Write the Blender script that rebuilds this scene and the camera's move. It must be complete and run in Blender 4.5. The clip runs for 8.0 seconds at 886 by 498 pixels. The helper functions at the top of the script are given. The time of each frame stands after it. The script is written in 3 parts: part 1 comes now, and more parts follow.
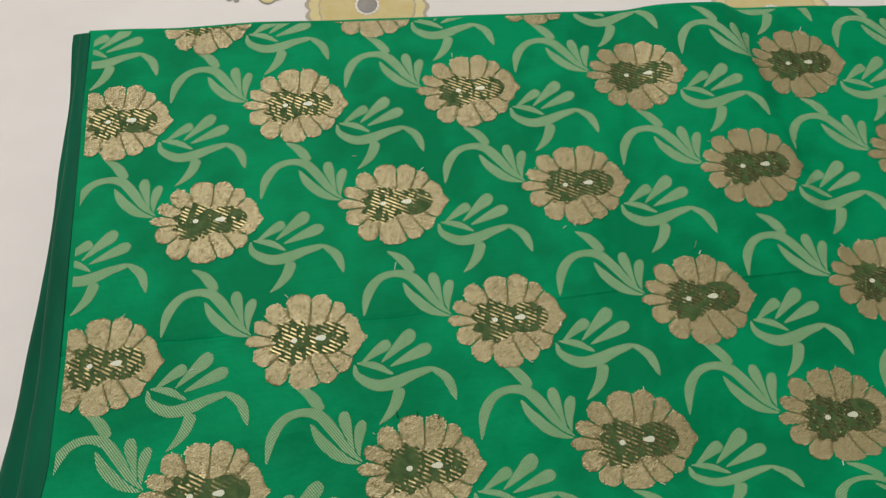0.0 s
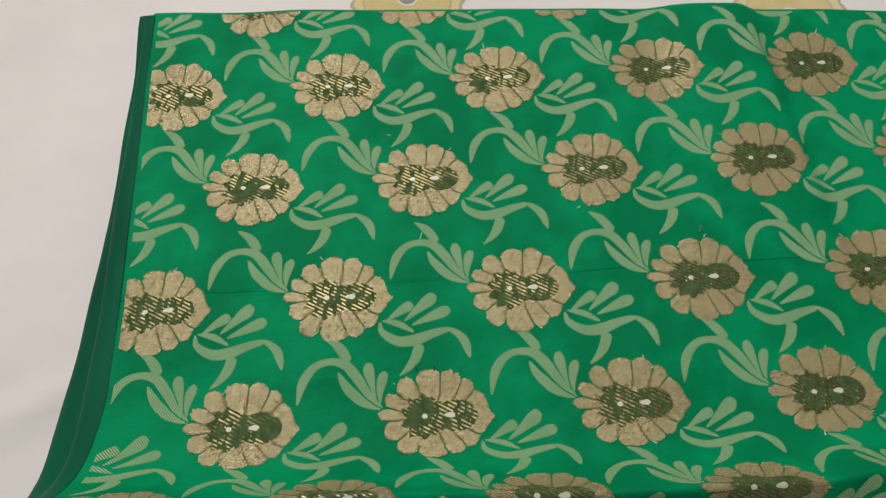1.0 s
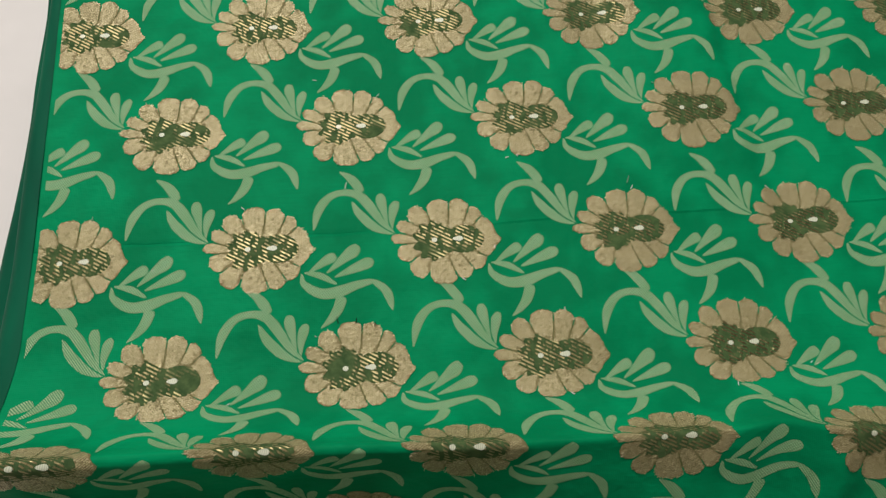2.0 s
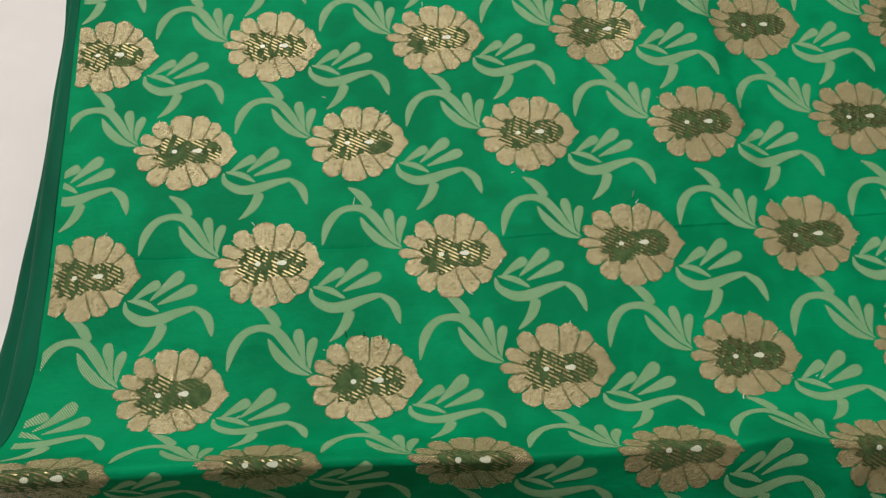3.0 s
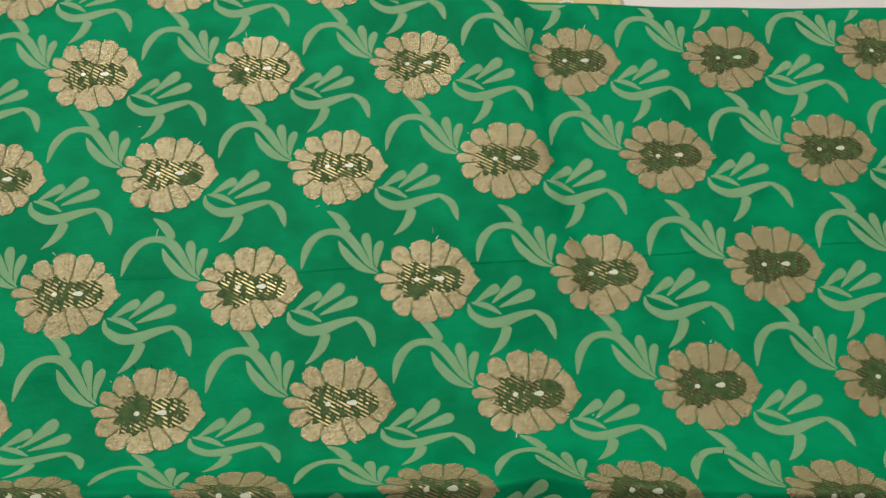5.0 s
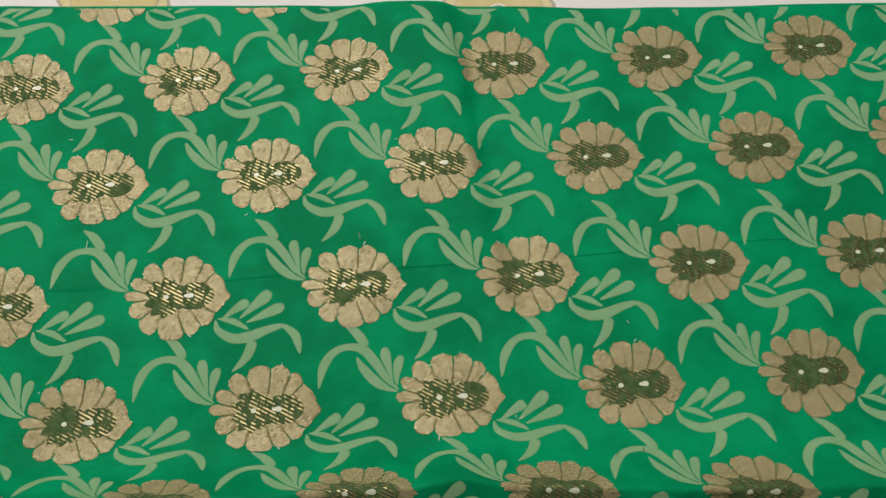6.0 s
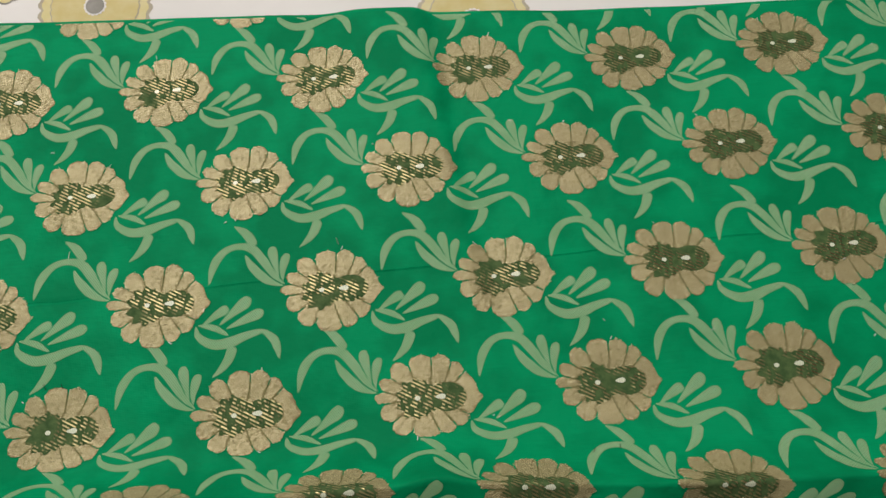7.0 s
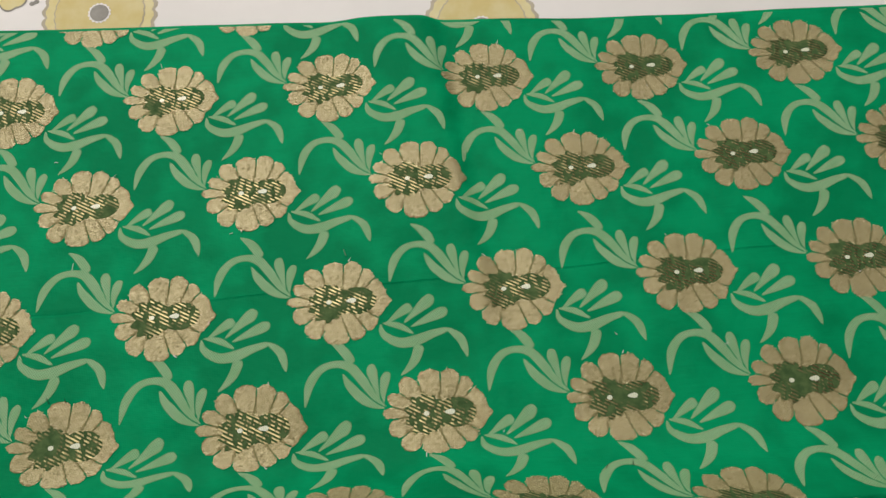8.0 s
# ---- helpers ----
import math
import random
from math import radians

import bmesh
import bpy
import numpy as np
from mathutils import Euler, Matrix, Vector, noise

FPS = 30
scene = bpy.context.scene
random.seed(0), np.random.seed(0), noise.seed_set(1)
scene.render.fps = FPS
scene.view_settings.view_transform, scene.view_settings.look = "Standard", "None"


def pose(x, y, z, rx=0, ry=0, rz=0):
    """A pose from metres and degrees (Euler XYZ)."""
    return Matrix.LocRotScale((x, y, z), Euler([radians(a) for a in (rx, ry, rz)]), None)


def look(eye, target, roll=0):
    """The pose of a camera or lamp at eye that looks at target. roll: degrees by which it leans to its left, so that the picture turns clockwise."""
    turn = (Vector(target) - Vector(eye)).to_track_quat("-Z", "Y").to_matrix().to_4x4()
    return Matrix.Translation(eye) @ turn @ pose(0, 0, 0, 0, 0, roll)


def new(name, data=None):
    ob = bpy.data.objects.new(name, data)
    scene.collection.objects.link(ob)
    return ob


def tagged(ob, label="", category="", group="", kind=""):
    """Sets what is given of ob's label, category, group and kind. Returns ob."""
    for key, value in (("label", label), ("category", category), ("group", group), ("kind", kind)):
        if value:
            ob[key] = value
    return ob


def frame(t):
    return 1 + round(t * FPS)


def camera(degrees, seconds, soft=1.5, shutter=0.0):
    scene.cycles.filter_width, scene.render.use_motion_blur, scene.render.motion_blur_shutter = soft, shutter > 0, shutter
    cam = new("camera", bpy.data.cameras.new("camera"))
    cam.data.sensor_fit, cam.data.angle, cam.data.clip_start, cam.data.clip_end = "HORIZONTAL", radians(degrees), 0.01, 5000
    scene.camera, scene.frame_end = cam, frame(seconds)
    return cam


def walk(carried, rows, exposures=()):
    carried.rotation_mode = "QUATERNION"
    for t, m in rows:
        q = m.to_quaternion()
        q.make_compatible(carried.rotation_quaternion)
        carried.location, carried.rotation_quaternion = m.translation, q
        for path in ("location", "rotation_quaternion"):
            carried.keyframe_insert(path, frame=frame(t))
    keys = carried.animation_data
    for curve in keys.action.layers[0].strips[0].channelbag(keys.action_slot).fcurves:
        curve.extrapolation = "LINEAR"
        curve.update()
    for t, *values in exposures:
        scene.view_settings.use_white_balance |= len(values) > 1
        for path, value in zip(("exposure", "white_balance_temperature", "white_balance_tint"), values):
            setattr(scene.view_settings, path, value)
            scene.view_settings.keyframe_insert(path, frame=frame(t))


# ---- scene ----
cam = camera(60.7, 8.0, soft=1.4)
BED = 0.55
# the folded cloth is thicker at its front, so its top leans a little against the level bed
SET = Matrix.Translation((0, 0, BED + 0.0118)) @ pose(0, 0, 0, -5.47)
PATH = [
    (0, (-0.119, -0.185, 0.867), (0.02, 0.486, -1.012), 5.2),
    (0.5, (-0.121, -0.194, 0.886), (-0.067, 0.526, -0.98), -0.0),
    (1, (-0.115, -0.205, 0.891), (-0.074, 0.463, -0.993), -0.0),
    (1.5, (-0.093, -0.21, 0.886), (-0.015, 0.344, -1.034), 3.6),
    (1.7, (-0.095, -0.203, 0.888), (0.023, 0.302, -1.044), 9.0),
    (2.8, (-0.093, -0.197, 0.89), (-0.013, 0.32, -1.041), 5.3),
    (3, (-0.092, -0.198, 0.894), (-0.015, 0.331, -1.034), 4.6),
    (3.5, (-0.088, -0.196, 0.898), (-0.01, 0.331, -1.03), 4.5),
    (4, (-0.067, -0.199, 0.899), (0.014, 0.313, -1.033), 5.6),
    (4.5, (-0.032, -0.193, 0.908), (0.052, 0.32, -1.023), 6.4),
    (5, (-0.002, -0.185, 0.907), (0.082, 0.316, -1.027), 6.8),
    (5.2, (-0.001, -0.181, 0.911), (0.112, 0.314, -1.023), 10.2),
    (6.3, (0.045, -0.189, 0.912), (0.106, 0.314, -1.023), 2.4),
    (6.5, (0.047, -0.191, 0.913), (0.107, 0.321, -1.019), 1.9),
    (7, (0.047, -0.189, 0.915), (0.106, 0.326, -1.017), 1.3),
    (7.5, (0.045, -0.185, 0.914), (0.101, 0.331, -1.017), 1.0),
    (8, (0.044, -0.183, 0.911), (0.1, 0.338, -1.019), 1.0),
]
walk(cam, [(t, look(eye, target, roll)) for t, eye, target, roll in PATH],
     [(0.0, -0.15), (0.5, -0.19), (1.0, -0.18), (1.5, -0.07), (3.0, -0.02), (8.0, 0.0)])

# ---- light: a long tube on the ceiling beyond the bed, to one side of it; soft light of the room ----
world = bpy.data.worlds.new("room_air")
scene.world = world
world.use_nodes = True
world.node_tree.nodes["Background"].inputs[0].default_value = (1.0, 0.97, 0.94, 1)
world.node_tree.nodes["Background"].inputs[1].default_value = 0.05


def area_lamp(name, eye, target, size_x, size_y, power, colour):
    data = bpy.data.lights.new(name, "AREA")
    data.shape, data.size, data.size_y, data.energy, data.color = "RECTANGLE", size_x, size_y, power, colour
    ob = new(name, data)
    ob.matrix_world = look(eye, target)
    return ob


area_lamp("tube_light", (-0.55, 1.15, 2.66), (-0.55, 0.0, BED), 1.5, 0.18, 57, (1.0, 0.985, 0.965))


# ---- materials ----
class Nodes:
    """Short hand for building one node material."""

    def __init__(self, name):
        self.mat = bpy.data.materials.new(name)
        self.mat.use_nodes = True
        self.tree = self.mat.node_tree
        self.bsdf = self.tree.nodes["Principled BSDF"]

    def add(self, kind, **inputs):
        node = self.tree.nodes.new(kind)
        for key, value in inputs.items():
            self.put(node, key.replace("_", " "), value)
        return node

    def put(self, node, key, value):
        if isinstance(value, bpy.types.NodeSocket):
            self.tree.links.new(value, node.inputs[key])
        else:
            node.inputs[key].default_value = value

    def coords(self, kind="UV"):
        return self.tree.nodes.new("ShaderNodeTexCoord").outputs[kind]

    def mapped(self, vec, scale=(1, 1, 1), turn=0.0):
        node = self.add("ShaderNodeMapping", Vector=vec, Scale=scale)
        node.inputs["Rotation"].default_value = (0, 0, radians(turn))
        return node.outputs[0]

    def noise(self, vec, scale, detail=3.0, rough=0.55):
        return self.add("ShaderNodeTexNoise", Vector=vec, Scale=scale, Detail=detail, Roughness=rough).outputs["Fac"]

    def wave(self, vec, scale, distort=0.0, dscale=1.0):
        return self.add("ShaderNodeTexWave", Vector=vec, Scale=scale, Distortion=distort, Detail_Scale=dscale).outputs["Fac"]

    def ramp(self, fac, *stops):
        node = self.tree.nodes.new("ShaderNodeValToRGB")
        self.tree.links.new(fac, node.inputs[0])
        el = node.color_ramp.elements
        while len(el) < len(stops):
            el.new(0.5)
        for e, (p, c) in zip(el, stops):
            e.position, e.color = p, (*c, 1) if len(c) == 3 else c
        return node.outputs[0]

    def grey(self, fac, *stops):
        return self.ramp(fac, *[(p, (v, v, v)) for p, v in stops])

    def mix(self, fac, a, b, how="MIX"):
        node = self.tree.nodes.new("ShaderNodeMix")
        node.data_type, node.blend_type = "RGBA", how
        for i, v in ((0, fac), (6, a), (7, b)):
            if isinstance(v, bpy.types.NodeSocket):
                self.tree.links.new(v, node.inputs[i])
            else:
                node.inputs[i].default_value = v if i == 0 or len(v) == 4 else (*v, 1)
        return node.outputs[2]

    def sum(self, a, b, how="ADD"):
        node = self.tree.nodes.new("ShaderNodeMath")
        node.operation = how
        for i, v in enumerate((a, b)):
            if isinstance(v, bpy.types.NodeSocket):
                self.tree.links.new(v, node.inputs[i])
            else:
                node.inputs[i].default_value = v
        return node.outputs[0]

    def bump(self, height, distance, strength=1.0, below=None):
        node = self.add("ShaderNodeBump", Height=height, Distance=distance, Strength=strength)
        if below is not None:
            self.tree.links.new(below, node.inputs["Normal"])
        return node.outputs[0]

    def along_threads(self):
        """The weft's direction, across which metal threads spread their gleam."""
        node = self.tree.nodes.new("ShaderNodeTangent")
        node.direction_type, node.uv_map = "UV_MAP", "UVMap"
        return node.outputs[0]

    def done(self, **inputs):
        for key, value in inputs.items():
            self.put(self.bsdf, key.replace("_", " "), value)
        return self.mat


CREASE_AT, CREASE_LEAN = -0.1045, 0.01


def green_silk():
    """Green silk-cotton: a fine plain weave, faint slubs, one pressed crease line."""
    n = Nodes("green_silk")
    uv = n.coords()
    patch = n.sum(n.noise(uv, 14), n.sum(n.noise(uv, 55, 4.0), 0.5, "MULTIPLY"))
    base = n.mix(n.grey(patch, (0.64, 0), (0.86, 1)), (0.0002, 0.190, 0.070), (0.0002, 0.268, 0.102))
    slub = n.noise(n.mapped(uv, (60, 2200, 1)), 1.0, 2.0)
    base = n.mix(n.grey(slub, (0.4, 0), (0.75, 0.3)), base, (0.0003, 0.16, 0.062))
    warp = n.wave(n.mapped(uv, (1, 1, 1)), 420)
    weft = n.wave(n.mapped(uv, (1, 1, 1), 90), 420)
    b1 = n.bump(n.sum(warp, weft), 0.00004, 0.5)
    b2 = n.bump(n.noise(uv, 34, 4.0), 0.0040, 0.7, b1)
    split = n.tree.nodes.new("ShaderNodeSeparateXYZ")
    n.tree.links.new(uv, split.inputs[0])
    off = n.sum(n.sum(split.outputs[1], n.sum(split.outputs[0], CREASE_LEAN, "MULTIPLY"), "SUBTRACT"), CREASE_AT, "SUBTRACT")
    off = n.sum(off, n.sum(n.noise(uv, 22), 0.004, "MULTIPLY"), "ADD")
    line = n.grey(n.sum(off, 120.0, "MULTIPLY"), (0.0, 0), (0.12, 1), (0.2, 0.5), (0.4, 0))
    # it stands up at one end and lies sunk at the other
    way = n.sum(n.sum(n.sum(split.outputs[0], 25.0, "MULTIPLY"), 2.0), 1.0, "MINIMUM")
    line = n.sum(line, n.sum(way, -1.0, "MAXIMUM"), "MULTIPLY")
    b3 = n.bump(n.sum(line, n.noise(uv, 9), "MULTIPLY"), 0.0013, 0.7, b2)
    return n.done(Base_Color=base, Roughness=0.6, Normal=b3, Specular_IOR_Level=0.04)


def border_silk():
    """The plain bottle-green border at the folded ends, closer woven."""
    n = Nodes("border_silk")
    uv = n.coords()
    base = n.mix(n.grey(n.noise(n.mapped(uv, (40, 8, 1)), 1.5), (0.3, 0), (0.7, 1)), (0.003, 0.060, 0.032), (0.003, 0.118, 0.058))
    b1 = n.bump(n.noise(n.mapped(uv, (160, 25, 1)), 1.0, 3.0), 0.0006, 0.5)
    return n.done(Base_Color=base, Roughness=0.55, Normal=b1, Specular_IOR_Level=0.08)


def zari():
    """The tan ground of the petals, a close twill of dull metal thread."""
    n = Nodes("zari_gold")
    uv = n.coords()
    rnd = n.tree.nodes.new("ShaderNodeObjectInfo").outputs["Random"]
    twill = n.wave(n.mapped(uv, (1, 1, 1), -32), 330, 1.6, 90)
    cross = n.wave(n.mapped(uv, (1, 1, 1), 40), 330, 1.6, 90)
    dots = n.sum(n.sum(twill, 0.54, "MULTIPLY"), n.sum(cross, 0.46, "MULTIPLY"))
    thread = n.grey(dots, (0.40, 0), (0.60, 1))
    tan = n.mix(rnd, (0.37, 0.32, 0.14), (0.45, 0.385, 0.175))
    col = n.mix(thread, (0.155, 0.115, 0.04), tan)
    col = n.mix(n.grey(n.noise(uv, 110, 3.0), (0.45, 0), (0.70, 0.35)), col, (0.34, 0.27, 0.12))
    b = n.bump(dots, 0.00022, 1.0)
    b = n.bump(n.noise(uv, 240, 2.0), 0.0006, 0.8, b)
    rough = n.grey(thread, (0.0, 0.55), (1.0, 0.27))
    shine = n.sum(thread, 0.35, "MULTIPLY")
    return n.done(Base_Color=col, Metallic=shine, Roughness=rough, Normal=b, Specular_IOR_Level=0.5)


def float_thread():
    """Bright copper-gold floats over the petals."""
    n = Nodes("gold_float")
    isle = n.tree.nodes.new("ShaderNodeNewGeometry").outputs["Random Per Island"]
    col = n.ramp(isle, (0.0, (0.46, 0.39, 0.20)), (0.5, (0.56, 0.47, 0.25)), (1.0, (0.70, 0.59, 0.34)))
    return n.done(Base_Color=col, Metallic=0.27, Roughness=0.46)


def pale_thread():
    """Leaf sprigs: dull gold-green thread, some of the green showing between."""
    n = Nodes("pale_thread")
    uv = n.coords()
    twill = n.wave(n.mapped(uv, (1, 1, 1), -36), 385, 0.8, 60)
    cross = n.wave(n.mapped(uv, (1, 1, 1), 54), 300, 1.2, 60)
    col = n.mix(n.grey(twill, (0.24, 0), (0.74, 1)), (0.045, 0.235, 0.095), (0.43, 0.58, 0.31))
    col = n.mix(n.grey(n.noise(uv, 90, 3.0), (0.42, 0), (0.64, 0.55)), col, (0.17, 0.36, 0.15))
    b = n.bump(n.sum(twill, cross), 0.00018, 0.7)
    col = n.mix(n.grey(cross, (0.15, 0.25), (0.5, 0)), col, (0.10, 0.30, 0.12))
    return n.done(Base_Color=col, Metallic=0.05, Roughness=0.5, Normal=b)


def olive_thread():
    """Flower centres: olive thread crossed by loose metal floats that glint towards the lamp."""
    n = Nodes("olive_thread")
    uv = n.coords()
    base = n.mix(n.grey(n.noise(uv, 260), (0.35, 0), (0.65, 1)), (0.045, 0.085, 0.03), (0.085, 0.13, 0.048))
    rows = n.grey(n.wave(n.mapped(uv, (1, 1, 1), -60), 200, 1.6, 60), (0.42, 0), (0.66, 1))
    dash = n.grey(n.noise(n.mapped(uv, (1, 0.5, 1), -60), 400, 1.0), (0.44, 0), (0.51, 1))
    bare = n.grey(n.noise(uv, 62, 1.0), (0.34, 0), (0.44, 1))
    floats = n.sum(n.sum(rows, dash, "MULTIPLY"), bare, "MULTIPLY")
    col = n.mix(floats, base, (0.37, 0.30, 0.145))
    b = n.bump(n.sum(floats, n.sum(n.noise(uv, 330, 1.0), 1.1, "MULTIPLY")), 0.00035, 0.9)
    rough = n.grey(floats, (0.2, 0.8), (0.6, 0.40))
    return n.done(Base_Color=col, Metallic=n.sum(floats, 0.95, "MULTIPLY"), Roughness=rough, Normal=b, Specular_IOR_Level=0.08, Anisotropic=0.7, Anisotropic_Rotation=0.25, Tangent=n.along_threads())


def cut_thread():
    """Bare metal thread where it was cut."""
    n = Nodes("cut_thread")
    col = n.mix(n.noise(n.coords(), 500), (0.62, 0.52, 0.30), (0.86, 0.78, 0.54))
    return n.done(Base_Color=col, Metallic=0.5, Roughness=0.35)


def ground_thread():
    """The dull ground between the petals."""
    n = Nodes("ground_thread")
    uv = n.coords()
    col = n.mix(n.grey(n.noise(uv, 300), (0.35, 0), (0.65, 1)), (0.10, 0.125, 0.042), (0.16, 0.155, 0.06))
    return n.done(Base_Color=col, Roughness=0.8, Specular_IOR_Level=0.1)


def cream_thread():
    n = Nodes("cream_thread")
    uv = n.coords()
    col = n.mix(n.wave(n.mapped(uv, (1, 1, 1), 15), 420), (0.50, 0.52, 0.36), (0.72, 0.72, 0.55))
    return n.done(Base_Color=col, Roughness=0.45, Normal=n.bump(n.noise(uv, 900), 0.0003, 0.6))


def sheet_cotton():
    n = Nodes("sheet_cotton")
    at = n.coords("Object")
    col = n.mix(n.grey(n.noise(at, 9, 4.0), (0.35, 0), (0.7, 1)), (0.80, 0.745, 0.705), (0.725, 0.675, 0.635))
    weave = n.sum(n.wave(n.mapped(at, (1, 1, 1)), 300), n.wave(n.mapped(at, (1, 1, 1), 90), 300))
    b = n.bump(weave, 0.00005, 0.12)
    b = n.bump(n.noise(at, 9, 4.0), 0.009, 0.5, b)
    return n.done(Base_Color=col, Roughness=0.9, Normal=b, Specular_IOR_Level=0.2)


def print_ink(name, one, two, scale=90):
    n = Nodes(name)
    at = n.coords("Object")
    col = n.mix(n.grey(n.noise(at, scale, 4.0), (0.35, 0), (0.68, 1)), one, two)
    return n.done(Base_Color=col, Roughness=0.9, Specular_IOR_Level=0.2)


def plaster(name, colour):
    n = Nodes(name)
    at = n.coords("Object")
    dark = tuple(c * 0.88 for c in colour)
    col = n.mix(n.grey(n.noise(at, 1.5, 5.0), (0.3, 0), (0.7, 1)), colour, dark)
    return n.done(Base_Color=col, Roughness=0.85, Normal=n.bump(n.noise(at, 60), 0.002, 0.4))


SILK, BORDER, ZARI, LEAF = green_silk(), border_silk(), zari(), pale_thread()
OLIVE, GROUND, CREAM, COTTON = olive_thread(), ground_thread(), cream_thread(), sheet_cotton()
ENDS, FLOAT = cut_thread(), float_thread()
YELLOW = print_ink("yellow_print", (0.66, 0.55, 0.26), (0.70, 0.61, 0.36))
OCHRE = print_ink("ochre_print", (0.60, 0.48, 0.21), (0.65, 0.55, 0.29))
GREY = print_ink("grey_print", (0.26, 0.24, 0.21), (0.38, 0.35, 0.31))
TAUPE = print_ink("taupe_print", (0.42, 0.36, 0.27), (0.50, 0.43, 0.33))
# near white, so that the lint's glint is put into its colour
FIBRE = print_ink("white_fibre", (0.85, 0.84, 0.78), (0.8, 0.8, 0.72))
CHARCOAL = print_ink("charcoal_cloth", (0.050, 0.044, 0.040), (0.075, 0.066, 0.060), 30)
DARK_FIBRE = print_ink("dark_fibre", (0.012, 0.03, 0.018), (0.02, 0.045, 0.025))
WALL, FLOOR = plaster("wall_paint", (0.42, 0.41, 0.39)), plaster("floor_cement", (0.22, 0.20, 0.18))


def part(name, bm, material, parent=None, label="", smooth=True):
    """Links a bmesh as one mesh object under a thing or a part."""
    data = bpy.data.meshes.new(name)
    bm.to_mesh(data)
    bm.free()
    data.materials.append(material)
    if smooth:
        data.polygons.foreach_set("use_smooth", [True] * len(data.polygons))
    ob = new(name, data)
    ob.parent = parent
    return tagged(ob, label=label)


def slab(name, lo, hi, material, label, kind="structure", category=""):
    bm = bmesh.new()
    bmesh.ops.create_cube(bm, size=1)
    for v in bm.verts:
        v.co = Vector(a + (b - a) * (c + 0.5) for a, b, c in zip(lo, hi, v.co))
    return tagged(part(name, bm, material, None, "", False), label, category or "wall", kind=kind)


# ---- the room ----
slab("floor", (-2.0, -1.6, -0.1), (2.0, 2.6, 0.0), FLOOR, "plain grey cement floor under the bed", category="floor")
slab("ceiling", (-2.0, -1.6, 2.8), (2.0, 2.6, 2.9), WALL, "plain greyish painted ceiling of the room", category="ceiling")
slab("wall_north", (-2.0, 2.6, 0.0), (2.0, 2.72, 2.8), WALL, "plain greyish painted wall behind the bed")
slab("wall_south", (-2.0, -1.72, 0.0), (2.0, -1.6, 2.8), WALL, "plain greyish painted wall before the bed")
slab("wall_west", (-2.12, -1.72, 0.0), (-2.0, 2.72, 2.8), WALL, "plain greyish painted wall beside the bed")
slab("wall_east", (2.0, -1.72, 0.0), (2.12, 2.72, 2.8), WALL, "plain greyish painted wall beside the bed")


# ---- the bed sheet ----
def sheet_rise(x, y):
    """Soft rises and one slack crease of the sheet."""
    z = 0.0012 * noise.noise(Vector((x * 6, y * 6, 1.3))) + 0.0006 * noise.noise(Vector((x * 17, y * 17, 4.0)))
    d = (y + 0.150) - 0.45 * (x + 0.30)
    fade = 1 / (1 + math.exp((x + 0.255) / 0.012))
    return z + 0.0022 * fade * math.exp(-(d / 0.009) ** 2)


def sheet_mesh():
    xs = sorted(set([round(-0.9 + 0.05 * i, 4) for i in range(39)] + [round(-0.42 + 0.006 * i, 4) for i in range(30)] + [round(-0.24 + 0.02 * i, 4) for i in range(38)]))
    ys = sorted(set([round(-0.75 + 0.05 * i, 4) for i in range(52)] + [round(-0.32 + 0.006 * i, 4) for i in range(82)]))
    bm = bmesh.new()
    rows = [[bm.verts.new((x, y, BED + sheet_rise(x, y))) for x in xs] for y in ys]
    for a, b in zip(rows, rows[1:]):
        for i in range(len(xs) - 1):
            bm.faces.new((a[i], a[i + 1], b[i + 1], b[i]))
    rim = [v for v in rows[0]] + [r[-1] for r in rows[1:]] + rows[-1][-2::-1] + [r[0] for r in rows[-2:0:-1]]
    last = rim
    for k in range(1, 9):
        ring = []
        for i, v in enumerate(rim):
            out = Vector((v.co.x - 0, v.co.y - 0.525, 0)).normalized()
            fold = 0.012 * math.sin(i * 0.9) * k / 8
            drop = (BED - 0.004) * k / 8
            ring.append(bm.verts.new(v.co + out * (0.01 * min(k, 2) + fold) - Vector((0, 0, drop))))
        for i in range(len(rim)):
            j = (i + 1) % len(rim)
            bm.faces.new((last[i], ring[i], ring[j], last[j]))
        last = ring
    bmesh.ops.recalc_face_normals(bm, faces=bm.faces)
    return bm


bedsheet = tagged(part("bedsheet", sheet_mesh(), COTTON), "off-white cotton bed sheet printed with yellow medallions", "bed sheet")


def print_patch(name, outline, material, lift, label=""):
    """A flat printed shape lying on the sheet."""
    bm = bmesh.new()
    mid = bm.verts.new((sum(p[0] for p in outline) / len(outline), sum(p[1] for p in outline) / len(outline), 0))
    rim = [bm.verts.new((*p, 0)) for p in outline]
    half = [bm.verts.new((Vector(mid.co) + v.co) / 2) for v in rim]
    for i in range(len(rim)):
        j = (i + 1) % len(rim)
        bm.faces.new((mid, half[i], half[j]))
        bm.faces.new((half[i], rim[i], rim[j], half[j]))
    for v in bm.verts:
        v.co.z = BED + sheet_rise(v.co.x, v.co.y) + lift
    bmesh.ops.recalc_face_normals(bm, faces=bm.faces)
    return part(name, bm, material, bedsheet, label)


def ring_shape(cx, cy, r, bumps=0, depth=0.0, squash=1.0, count=96):
    out = []
    for i in range(count):
        a = 2 * math.pi * i / count
        rr = r * (1 - depth + depth * abs(math.sin(a * bumps / 2))) if bumps else r
        out.append((cx + rr * math.cos(a), cy + squash * rr * math.sin(a)))
    return out


